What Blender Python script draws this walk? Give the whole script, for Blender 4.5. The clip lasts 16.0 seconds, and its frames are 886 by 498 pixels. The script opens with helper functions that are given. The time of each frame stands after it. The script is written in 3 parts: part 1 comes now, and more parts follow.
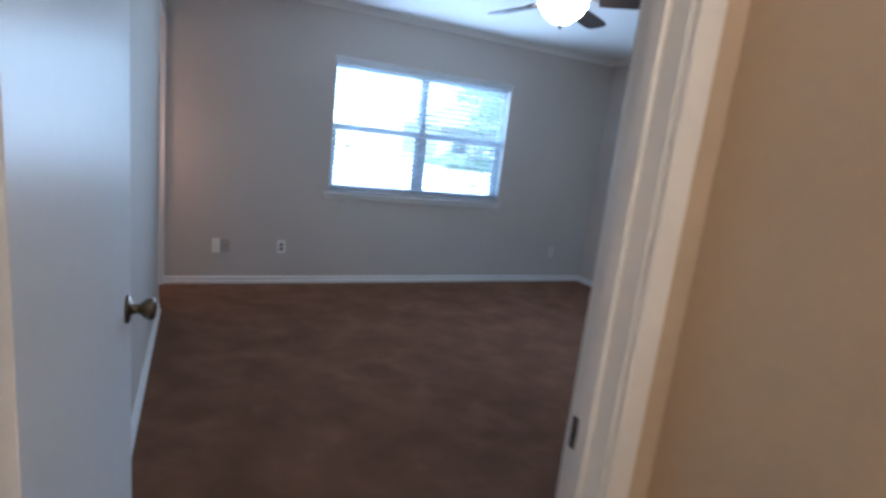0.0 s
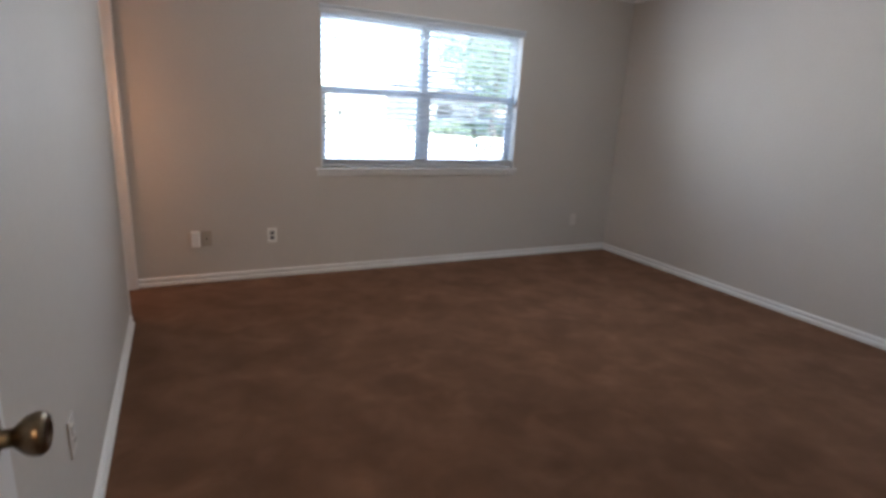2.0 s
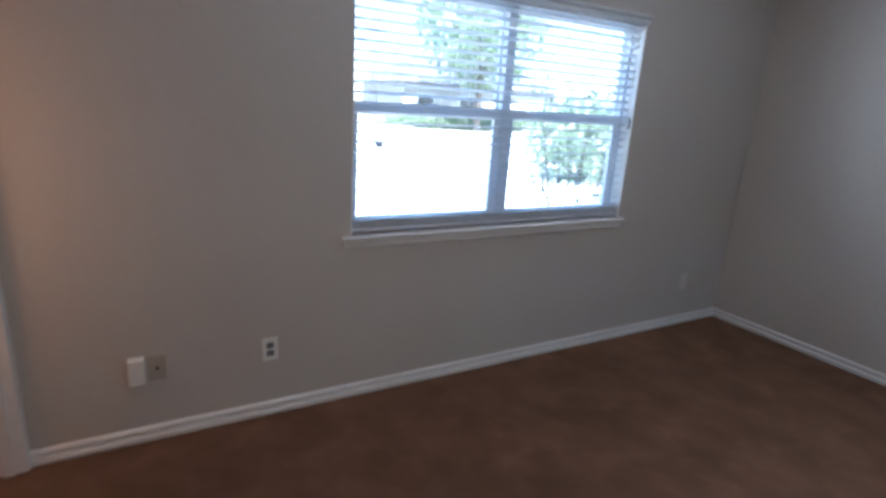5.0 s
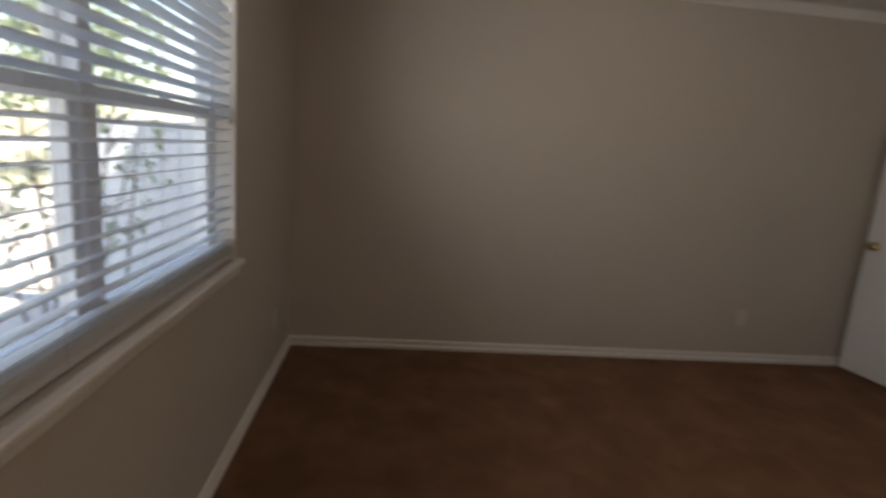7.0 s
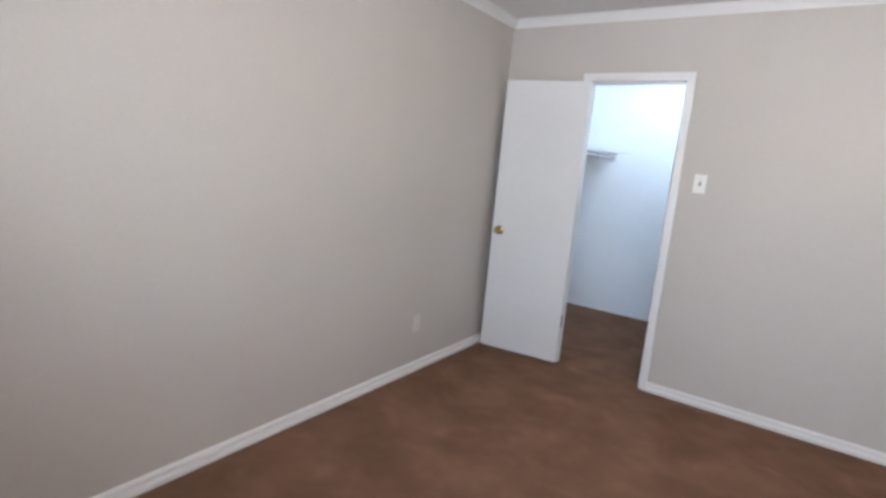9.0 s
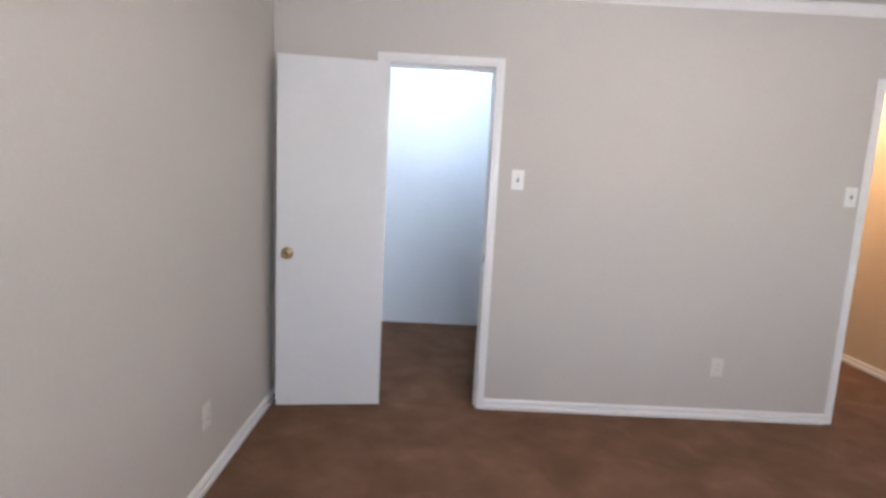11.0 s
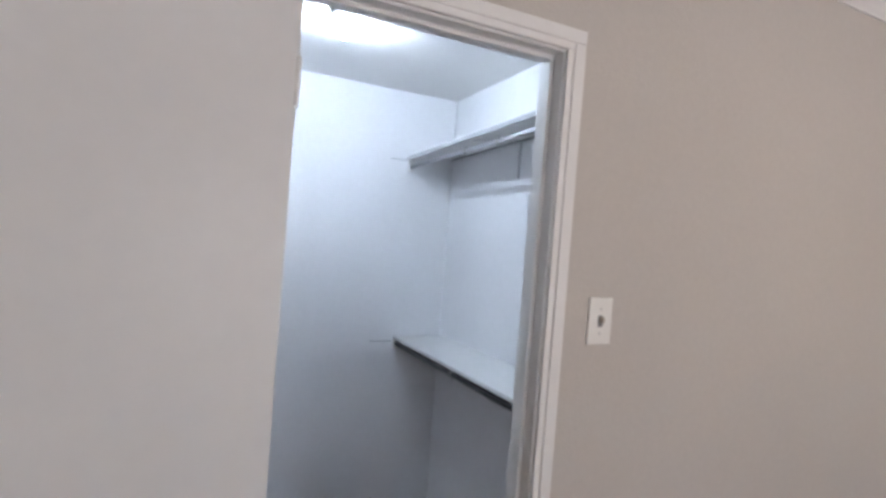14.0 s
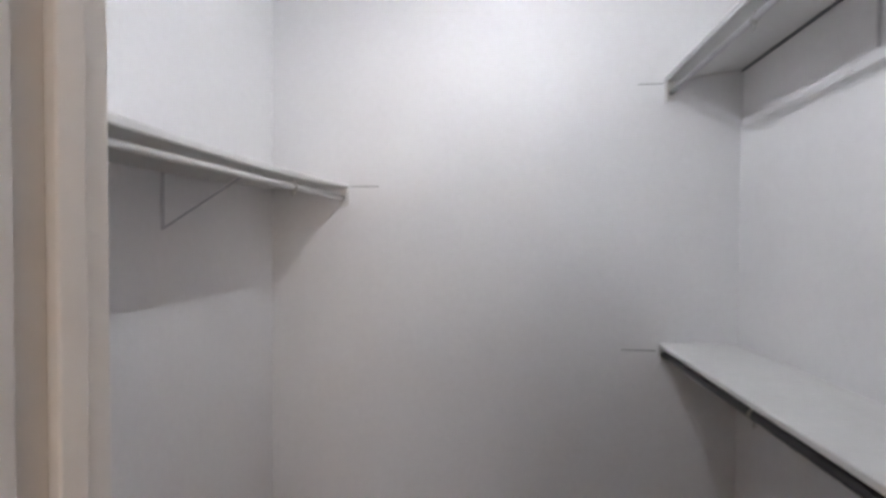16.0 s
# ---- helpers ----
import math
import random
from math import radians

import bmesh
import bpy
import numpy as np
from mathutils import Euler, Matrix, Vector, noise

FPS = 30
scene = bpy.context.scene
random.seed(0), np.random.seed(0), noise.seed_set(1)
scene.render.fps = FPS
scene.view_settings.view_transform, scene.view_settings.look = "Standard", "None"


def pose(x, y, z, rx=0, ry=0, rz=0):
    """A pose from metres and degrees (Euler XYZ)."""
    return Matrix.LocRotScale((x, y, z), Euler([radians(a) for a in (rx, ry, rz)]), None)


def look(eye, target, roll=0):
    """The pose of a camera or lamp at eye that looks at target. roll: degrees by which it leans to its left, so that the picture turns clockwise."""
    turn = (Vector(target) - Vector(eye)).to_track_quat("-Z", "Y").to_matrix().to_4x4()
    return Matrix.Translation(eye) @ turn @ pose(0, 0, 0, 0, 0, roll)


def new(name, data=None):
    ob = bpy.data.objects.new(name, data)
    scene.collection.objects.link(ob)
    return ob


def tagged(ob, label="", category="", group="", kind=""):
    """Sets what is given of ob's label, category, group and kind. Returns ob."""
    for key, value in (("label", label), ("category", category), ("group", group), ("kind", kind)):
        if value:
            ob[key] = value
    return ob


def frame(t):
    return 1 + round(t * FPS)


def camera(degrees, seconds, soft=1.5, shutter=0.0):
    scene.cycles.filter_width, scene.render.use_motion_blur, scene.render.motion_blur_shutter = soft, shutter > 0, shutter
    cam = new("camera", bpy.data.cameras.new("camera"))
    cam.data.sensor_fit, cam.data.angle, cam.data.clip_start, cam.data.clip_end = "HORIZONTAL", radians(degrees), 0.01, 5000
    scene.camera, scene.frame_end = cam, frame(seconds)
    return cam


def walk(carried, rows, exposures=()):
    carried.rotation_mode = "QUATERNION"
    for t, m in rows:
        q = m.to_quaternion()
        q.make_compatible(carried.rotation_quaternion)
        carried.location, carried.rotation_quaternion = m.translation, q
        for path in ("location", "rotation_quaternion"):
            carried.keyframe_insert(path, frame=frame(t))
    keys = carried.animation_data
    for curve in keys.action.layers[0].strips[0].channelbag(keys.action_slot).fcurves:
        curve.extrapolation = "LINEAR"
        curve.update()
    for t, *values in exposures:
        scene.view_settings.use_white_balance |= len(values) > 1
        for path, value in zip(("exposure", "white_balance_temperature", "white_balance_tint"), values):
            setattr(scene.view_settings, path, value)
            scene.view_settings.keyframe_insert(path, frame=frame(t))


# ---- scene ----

# ------------------------------------------------------------------ camera
cam = camera(80.1, 16.0, soft=3.2, shutter=0.4)
PATH = [
    (0, (-4.095, -4.799, 1.398), (-3.249, -3.029, 1.010), 6.51),
    (0.5, (-4.075, -4.549, 1.382), (-3.349, -2.732, 0.968), 3.16),
    (1, (-4.057, -4.364, 1.366), (-3.383, -2.540, 0.898), 1.66),
    (1.5, (-4.050, -4.270, 1.362), (-3.152, -2.553, 0.865), 3.33),
    (2, (-4.017, -4.146, 1.342), (-3.142, -2.421, 0.834), 3.14),
    (2.5, (-3.923, -3.923, 1.375), (-3.159, -2.150, 0.851), 2.36),
    (3, (-3.795, -3.755, 1.438), (-3.089, -1.971, 0.872), 2.34),
    (5.5, (-3.863, -1.848, 1.501), (-2.669, -0.323, 1.000), 4.89),
    (6, (-3.840, -1.368, 1.411), (-2.211, -0.291, 0.979), 4.55),
    (6.5, (-3.681, -0.916, 1.372), (-1.788, -0.406, 0.976), 5.59),
    (7, (-3.470, -0.634, 1.382), (-1.516, -0.842, 1.008), 4.51),
    (7.5, (-3.340, -0.535, 1.387), (-1.526, -1.276, 0.988), 5.99),
    (8, (-2.925, -0.485, 1.408), (-1.272, -1.552, 1.049), 5.28),
    (8.5, (-2.463, -0.442, 1.406), (-1.069, -1.847, 1.115), 6.54),
    (9, (-2.017, -0.503, 1.436), (-0.909, -2.134, 1.098), 5.20),
    (9.5, (-1.595, -0.540, 1.470), (-0.720, -2.309, 1.146), 4.74),
    (10, (-1.352, -0.720, 1.479), (-1.023, -2.667, 1.165), 4.16),
    (10.2, (-1.270, -0.791, 1.411), (-1.024, -2.756, 1.129), 3.30),
    (12.3, (-0.548, -1.742, 1.499), (-0.908, -3.687, 1.207), 5.14),
    (12.5, (-0.501, -1.924, 1.490), (-0.880, -3.876, 1.274), 4.33),
    (13, (-0.495, -2.374, 1.510), (-1.088, -4.274, 1.313), 3.75),
    (13.5, (-0.506, -2.791, 1.552), (-1.236, -4.649, 1.425), 4.03),
    (14, (-0.527, -3.146, 1.582), (-1.370, -4.960, 1.560), 4.53),
    (14.5, (-0.645, -3.427, 1.568), (-1.552, -5.209, 1.622), 5.08),
    (15, (-0.791, -3.630, 1.563), (-1.419, -5.529, 1.583), 2.93),
    (15.5, (-0.882, -3.784, 1.478), (-1.029, -5.778, 1.553), 0.15),
    (16, (-0.964, -3.849, 1.445), (-0.738, -5.835, 1.395), 0.41),
]
EXPOSURES = [   # seconds, stops, kelvin, tint
    (0.0, 3.18, 4450, 4), (0.5, 2.98, 4620, 2), (1.0, 3.20, 5230, 6), (1.5, 3.25, 5860, 12), (2.0, 3.20, 5710, 10), (2.5, 3.20, 5570, 10), (3.0, 3.25, 5470, 9),
    (5.5, 2.85, 5060, 9), (6.0, 2.95, 5460, 13), (6.5, 3.10, 6470, 15), (7.0, 1.90, 7500, 16), (7.5, 2.50, 8150, 17), (8.0, 3.20, 6730, 15),
    (8.5, 3.85, 5860, 12), (9.0, 3.85, 5860, 12), (10.0, 3.85, 5960, 14), (12.5, 3.80, 6080, 16), (13.0, 3.80, 6080, 16), (13.5, 3.50, 6260, 17), (14.0, 3.33, 6400, 18),
    (14.5, 2.90, 6440, 18), (15.0, 2.80, 6640, 21), (15.5, 2.90, 6880, 23), (16.0, 3.05, 7850, 24)]
walk(cam, [(t, look(eye, aim, roll)) for t, eye, aim, roll in PATH], EXPOSURES)

# ------------------------------------------------------------------ the plan, in metres
# x runs along the window wall (0 at the east wall), y towards the window (0 at its wall), z up
WEST = -4.342
SOUTH = -4.153
BACK = -5.972           # back wall of the closet
CLOSET_W = -1.860       # its west wall
CEIL = 2.485
CLOSET_CEIL = 2.42
WT = 0.092              # thickness of inner walls
WIN_L, WIN_R, WIN_B, WIN_T = -3.022, -1.231, 0.857, 2.035
CD_L, CD_R = -0.644, -1.262      # closet door opening, between the jambs
ED_L, ED_R = -3.508, -4.300      # entry door opening
BD_N, BD_S = -0.045, -0.665      # side doorway in the west wall
DOOR_H = 2.045

# ------------------------------------------------------------------ light
world = bpy.data.worlds.new("world")
scene.world = world
world.use_nodes = True
wn = world.node_tree
sky = wn.nodes.new("ShaderNodeTexSky")
sky.sky_type = 'NISHITA'
sky.sun_disc = False
SUN_EL, SUN_AZ = radians(58), radians(200)
sky.sun_elevation = SUN_EL
sky.sun_rotation = SUN_AZ
wn.links.new(sky.outputs["Color"], wn.nodes["Background"].inputs["Color"])
wn.nodes["Background"].inputs["Strength"].default_value = 0.15
sun = new("sun", bpy.data.lights.new("sun", 'SUN'))
sun.data.energy = 5.0
sun.data.angle = radians(0.53)
sun.data.color = (1.0, 0.95, 0.87)
sun_from = Vector((math.sin(SUN_AZ) * math.cos(SUN_EL), math.cos(SUN_AZ) * math.cos(SUN_EL), math.sin(SUN_EL)))
sun.matrix_world = look(sun_from * 20, (0, 0, 0))


def lamp(name, place, watts, colour, radius=0.1):
    ob = new(name, bpy.data.lights.new(name, 'POINT'))
    ob.data.energy, ob.data.color, ob.data.shadow_soft_size = watts, colour, radius
    ob.location = place
    return ob


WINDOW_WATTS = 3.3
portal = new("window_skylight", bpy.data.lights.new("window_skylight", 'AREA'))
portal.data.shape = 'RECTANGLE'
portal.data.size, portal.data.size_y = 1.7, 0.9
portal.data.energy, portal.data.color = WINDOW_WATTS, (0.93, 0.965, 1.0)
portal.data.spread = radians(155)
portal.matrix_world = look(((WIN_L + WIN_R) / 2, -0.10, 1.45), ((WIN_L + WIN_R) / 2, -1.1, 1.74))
lamp("hall_lamp_light", (-3.95, -5.6, 2.3), 3.9, (1.0, 0.70, 0.44), 0.10)
lamp("bathroom_lamp_light", (-4.85, -0.40, 1.25), 1.5, (1.0, 0.48, 0.23), 0.2)

# ------------------------------------------------------------------ materials


def material(name, colour, rough=0.6, metal=0.0, grain=0.0, grain_scale=40.0, blotch=0.0, blotch_scale=2.5, bump=0.0, bump_scale=200.0, spec=0.5, coat=0.0):
    """A principled paint, metal or fabric with fine grain, large soft blotches and relief, in metres."""
    m = bpy.data.materials.new(name)
    m.use_nodes = True
    nt = m.node_tree
    b = nt.nodes["Principled BSDF"]
    b.inputs["Roughness"].default_value = rough
    b.inputs["Metallic"].default_value = metal
    b.inputs["Specular IOR Level"].default_value = spec
    b.inputs["Coat Weight"].default_value = coat
    b.inputs["Coat Roughness"].default_value = 0.15
    geo = nt.nodes.new("ShaderNodeNewGeometry")
    last = None
    for amount, scale, detail in ((grain, grain_scale, 4), (blotch, blotch_scale, 3)):
        if not amount:
            continue
        n = nt.nodes.new("ShaderNodeTexNoise")
        n.inputs["Scale"].default_value, n.inputs["Detail"].default_value = scale, detail
        nt.links.new(geo.outputs["Position"], n.inputs["Vector"])
        mix = nt.nodes.new("ShaderNodeMix")
        mix.data_type = 'RGBA'
        ramp = nt.nodes.new("ShaderNodeMapRange")
        ramp.inputs["From Min"].default_value, ramp.inputs["From Max"].default_value = 0.3, 0.7
        nt.links.new(n.outputs["Fac"], ramp.inputs["Value"])
        nt.links.new(ramp.outputs["Result"], mix.inputs["Factor"])
        mix.blend_type = 'MIX'
        if last is None:
            mix.inputs["A"].default_value = (*[c * (1 - amount) for c in colour], 1)
            mix.inputs["B"].default_value = (*[min(1, c * (1 + amount)) for c in colour], 1)
        else:
            dark = nt.nodes.new("ShaderNodeMix")
            dark.data_type, dark.blend_type = 'RGBA', 'MULTIPLY'
            dark.inputs["Factor"].default_value = 1.0
            nt.links.new(last, dark.inputs["A"])
            dark.inputs["B"].default_value = (1 - amount, 1 - amount, 1 - amount, 1)
            nt.links.new(dark.outputs["Result"], mix.inputs["A"])
            nt.links.new(last, mix.inputs["B"])
        last = mix.outputs["Result"]
    if last is None:
        b.inputs["Base Color"].default_value = (*colour, 1)
    else:
        nt.links.new(last, b.inputs["Base Color"])
    if bump:
        n = nt.nodes.new("ShaderNodeTexNoise")
        n.inputs["Scale"].default_value, n.inputs["Detail"].default_value = bump_scale, 3
        nt.links.new(geo.outputs["Position"], n.inputs["Vector"])
        bp = nt.nodes.new("ShaderNodeBump")
        bp.inputs["Strength"].default_value, bp.inputs["Distance"].default_value = 1.0, bump
        nt.links.new(n.outputs["Fac"], bp.inputs["Height"])
        nt.links.new(bp.outputs["Normal"], b.inputs["Normal"])
    return m


PAINT = material("greige_wall_paint", (0.545, 0.507, 0.462), 0.55, grain=0.02, grain_scale=60, blotch=0.05, blotch_scale=1.3, bump=0.0012, bump_scale=160, spec=0.35)
CLOSET_PAINT = material("white_closet_paint", (0.82, 0.82, 0.83), 0.6, grain=0.015, blotch=0.04, blotch_scale=1.6, bump=0.0012, bump_scale=150, spec=0.35)
CEILING_PAINT = material("white_ceiling_paint", (0.75, 0.74, 0.72), 0.75, grain=0.03, grain_scale=90, blotch=0.03, bump=0.004, bump_scale=90)
HALL_PAINT = material("tan_hall_paint", (0.52, 0.42, 0.30), 0.55, grain=0.02, blotch=0.05, bump=0.0004, bump_scale=160)
TRIM = material("white_trim_gloss", (0.78, 0.77, 0.75), 0.35, grain=0.015, grain_scale=30, blotch=0.04, blotch_scale=4, bump=0.0004, bump_scale=60)
DOOR_PAINT = material("white_door_gloss", (0.72, 0.72, 0.715), 0.33, spec=0.12, grain=0.012, grain_scale=25, blotch=0.04, blotch_scale=2, bump=0.0004, bump_scale=45)
BRASS = material("aged_brass", (0.42, 0.32, 0.17), 0.3, 1.0, grain=0.15, grain_scale=90)
AGED = material("aged_bronze", (0.16, 0.12, 0.075), 0.32, 1.0, grain=0.25, grain_scale=90)
DARK_METAL = material("tarnished_metal", (0.12, 0.1, 0.085), 0.45, 0.9, grain=0.2, grain_scale=90)
GREY_METAL = material("galvanised_rod", (0.5, 0.5, 0.52), 0.32, 0.85, grain=0.08, grain_scale=60)
SHELF_PAINT = material("white_shelf_paint", (0.72, 0.72, 0.71), 0.5, grain=0.02, grain_scale=35, blotch=0.05, blotch_scale=5, bump=0.0005, bump_scale=50)
EDGE_GREY = material("grey_edge_overlay", (0.36, 0.36, 0.37), 0.55, grain=0.05, grain_scale=40)
DARK_ROD = material("black_rod_paint", (0.025, 0.025, 0.028), 0.4, grain=0.2)
SLAT = material("white_vinyl_slat", (0.82, 0.825, 0.83), 0.35, grain=0.015, grain_scale=30, blotch=0.03)
thin = SLAT.node_tree.nodes.new("ShaderNodeBsdfTranslucent")
thin.inputs["Color"].default_value = (0.86, 0.90, 0.93, 1)
blend = SLAT.node_tree.nodes.new("ShaderNodeMixShader")
blend.inputs["Fac"].default_value = 0.34
SLAT.node_tree.links.new(SLAT.node_tree.nodes["Principled BSDF"].outputs[0], blend.inputs[1])
SLAT.node_tree.links.new(thin.outputs[0], blend.inputs[2])
SLAT.node_tree.links.new(blend.outputs[0], SLAT.node_tree.nodes["Material Output"].inputs["Surface"])
VINYL = material("white_vinyl_frame", (0.78, 0.80, 0.82), 0.4, grain=0.02, blotch=0.05)
CORD = material("white_cord", (0.7, 0.7, 0.68), 0.8, grain=0.05, grain_scale=300)
BLADE = material("dark_blade_veneer", (0.045, 0.03, 0.025), 0.4, grain=0.25, grain_scale=18, blotch=0.2, blotch_scale=6)
FAN_METAL = material("brushed_nickel", (0.45, 0.44, 0.42), 0.35, 1.0, grain=0.08, grain_scale=80)
CHAIN = material("pale_chain", (0.6, 0.6, 0.6), 0.4, 0.6)
BEIGE_PLATE = material("almond_plate", (0.42, 0.36, 0.30), 0.45, grain=0.02)
PAINTED_PLATE = material("overpainted_plate", (0.64, 0.60, 0.55), 0.45, grain=0.02)
SLOT = material("dark_slot", (0.03, 0.028, 0.025), 0.6)
SENSOR_GREY = material("mid_grey_plastic", (0.30, 0.29, 0.30), 0.5, grain=0.05)
GREY_PLASTIC = material("grey_plastic", (0.16, 0.16, 0.17), 0.5, grain=0.05)
PENCIL = material("grey_scuff", (0.3, 0.3, 0.31), 0.7)


def glow_material(name, colour, strength):
    m = bpy.data.materials.new(name)
    m.use_nodes = True
    b = m.node_tree.nodes["Principled BSDF"]
    b.inputs["Base Color"].default_value = (0.85, 0.85, 0.83, 1)
    b.inputs["Roughness"].default_value = 0.3
    b.inputs["Emission Color"].default_value = (*colour, 1)
    b.inputs["Emission Strength"].default_value = strength
    return m


CLOSET_GLOW = glow_material("lit_closet_bulb", (0.68, 0.85, 1.0), 99)
FAN_GLOW = glow_material("lit_frosted_bowl", (1.0, 0.83, 0.62), 5.2)


def glass_material():
    m = bpy.data.materials.new("window_glass")
    m.use_nodes = True
    nt = m.node_tree
    b = nt.nodes["Principled BSDF"]
    nt.nodes.remove(b)
    clear = nt.nodes.new("ShaderNodeBsdfTransparent")
    clear.inputs["Color"].default_value = (0.93, 0.95, 0.95, 1)
    gloss = nt.nodes.new("ShaderNodeBsdfGlossy")
    gloss.inputs["Roughness"].default_value = 0.02
    mix = nt.nodes.new("ShaderNodeMixShader")
    mix.inputs["Fac"].default_value = 0.05
    nt.links.new(clear.outputs["BSDF"], mix.inputs[1])
    nt.links.new(gloss.outputs["BSDF"], mix.inputs[2])
    veil = nt.nodes.new("ShaderNodeBsdfTranslucent")      # thin veil added to the pane; catches the daylight and pales the view
    veil.inputs["Color"].default_value = (0.85, 0.92, 0.97, 1)
    film = nt.nodes.new("ShaderNodeMixShader")
    film.inputs["Fac"].default_value = 0.008
    nt.links.new(mix.outputs["Shader"], film.inputs[1])
    nt.links.new(veil.outputs["BSDF"], film.inputs[2])
    nt.links.new(film.outputs["Shader"], nt.nodes["Material Output"].inputs["Surface"])
    return m


GLASS = glass_material()
CONCRETE = material("pale_concrete", (0.52, 0.50, 0.47), 0.9, grain=0.1, grain_scale=20, blotch=0.15, blotch_scale=0.8, bump=0.003, bump_scale=60)
GRASS = material("dry_lawn", (0.36, 0.34, 0.23), 0.95, grain=0.35, grain_scale=9, blotch=0.3, blotch_scale=0.4, bump=0.03, bump_scale=25)
BARK = material("grey_bark", (0.14, 0.11, 0.085), 0.9, grain=0.35, grain_scale=30, bump=0.01, bump_scale=40)
LEAF = material("green_leaf", (0.10, 0.12, 0.075), 0.55, grain=0.4, grain_scale=3, blotch=0.2, blotch_scale=1)
backlit = LEAF.node_tree.nodes.new("ShaderNodeBsdfTranslucent")
backlit.inputs["Color"].default_value = (0.145, 0.19, 0.11, 1)
leaf_mix = LEAF.node_tree.nodes.new("ShaderNodeAddShader")
LEAF.node_tree.links.new(LEAF.node_tree.nodes["Principled BSDF"].outputs[0], leaf_mix.inputs[0])
LEAF.node_tree.links.new(backlit.outputs[0], leaf_mix.inputs[1])
LEAF.node_tree.links.new(leaf_mix.outputs[0], LEAF.node_tree.nodes["Material Output"].inputs["Surface"])
SIDING = material("pale_siding", (0.62, 0.66, 0.70), 0.6, grain=0.03, blotch=0.08, blotch_scale=1.5)
BRICK_WALL = material("far_house_wall", (0.36, 0.33, 0.30), 0.85, grain=0.12, grain_scale=8, blotch=0.1)
ROOF = material("far_house_roof", (0.13, 0.13, 0.14), 0.9, grain=0.2, grain_scale=6, blotch=0.2)
DARK_PANE = material("dark_window_pane", (0.03, 0.035, 0.04), 0.1)
PLASTIC = material("white_switch_plastic", (0.78, 0.77, 0.73), 0.4, grain=0.01)


def carpet_material():
    """Cut pile: short fibres, flattened strokes that catch the light, and broad trodden patches."""
    m = bpy.data.materials.new("brown_carpet")
    m.use_nodes = True
    nt = m.node_tree
    b = nt.nodes["Principled BSDF"]
    b.inputs["Roughness"].default_value = 1.0
    b.inputs["Diffuse Roughness"].default_value = 1.0
    b.inputs["Specular IOR Level"].default_value = 0.03
    geo = nt.nodes.new("ShaderNodeNewGeometry")

    def noise_at(scale, detail, distortion, stretch=(1, 1, 1)):
        mp = nt.nodes.new("ShaderNodeMapping")
        mp.inputs["Scale"].default_value = stretch
        mp.inputs["Rotation"].default_value = (0, 0, radians(32))
        n = nt.nodes.new("ShaderNodeTexNoise")
        n.inputs["Scale"].default_value = scale
        n.inputs["Detail"].default_value = detail
        n.inputs["Distortion"].default_value = distortion
        nt.links.new(geo.outputs["Position"], mp.inputs["Vector"])
        nt.links.new(mp.outputs["Vector"], n.inputs["Vector"])
        return n.outputs["Fac"]

    def ramp(value, lo, hi, out_lo, out_hi):
        r = nt.nodes.new("ShaderNodeMapRange")
        r.inputs["From Min"].default_value, r.inputs["From Max"].default_value = lo, hi
        r.inputs["To Min"].default_value, r.inputs["To Max"].default_value = out_lo, out_hi
        nt.links.new(value, r.inputs["Value"])
        return r.outputs["Result"]

    def times(a, c):
        r = nt.nodes.new("ShaderNodeMath")
        r.operation = 'MULTIPLY'
        nt.links.new(a, r.inputs[0])
        nt.links.new(c, r.inputs[1])
        return r.outputs[0]

    patches = noise_at(3.4, 3, 0.3)
    strokes = noise_at(9.0, 4, 0.4)
    scuffs = noise_at(4.2, 5, 0.6, (1.0, 1.25, 1.0))
    fibre = noise_at(260, 2, 0)
    value = times(times(ramp(patches, 0.34, 0.66, 0.84, 1.14), ramp(strokes, 0.34, 0.68, 0.95, 1.06)), ramp(fibre, 0.3, 0.7, 0.8, 1.2))
    value = times(value, ramp(scuffs, 0.52, 0.78, 1.0, 1.24))
    tint = nt.nodes.new("ShaderNodeVectorMath")
    tint.operation = 'SCALE'
    tint.inputs[0].default_value = (0.168, 0.094, 0.060)
    nt.links.new(value, tint.inputs["Scale"])
    nt.links.new(tint.outputs["Vector"], b.inputs["Base Color"])
    height = nt.nodes.new("ShaderNodeMath")
    height.operation = 'MULTIPLY_ADD'
    nt.links.new(strokes, height.inputs[0])
    height.inputs[1].default_value = 0.35
    nt.links.new(fibre, height.inputs[2])
    bp = nt.nodes.new("ShaderNodeBump")
    bp.inputs["Strength"].default_value, bp.inputs["Distance"].default_value = 0.8, 0.006
    nt.links.new(height.outputs[0], bp.inputs["Height"])
    nt.links.new(bp.outputs["Normal"], b.inputs["Normal"])
    return m


CARPET = carpet_material()

# ------------------------------------------------------------------ mesh helpers


def add_box(bm, x0, x1, y0, y1, z0, z1):
    x0, x1, y0, y1, z0, z1 = min(x0, x1), max(x0, x1), min(y0, y1), max(y0, y1), min(z0, z1), max(z0, z1)
    v = [bm.verts.new((x, y, z)) for z in (z0, z1) for y in (y0, y1) for x in (x0, x1)]
    for f in ((0, 2, 3, 1), (4, 5, 7, 6), (0, 1, 5, 4), (2, 6, 7, 3), (0, 4, 6, 2), (1, 3, 7, 5)):
        bm.faces.new([v[i] for i in f])


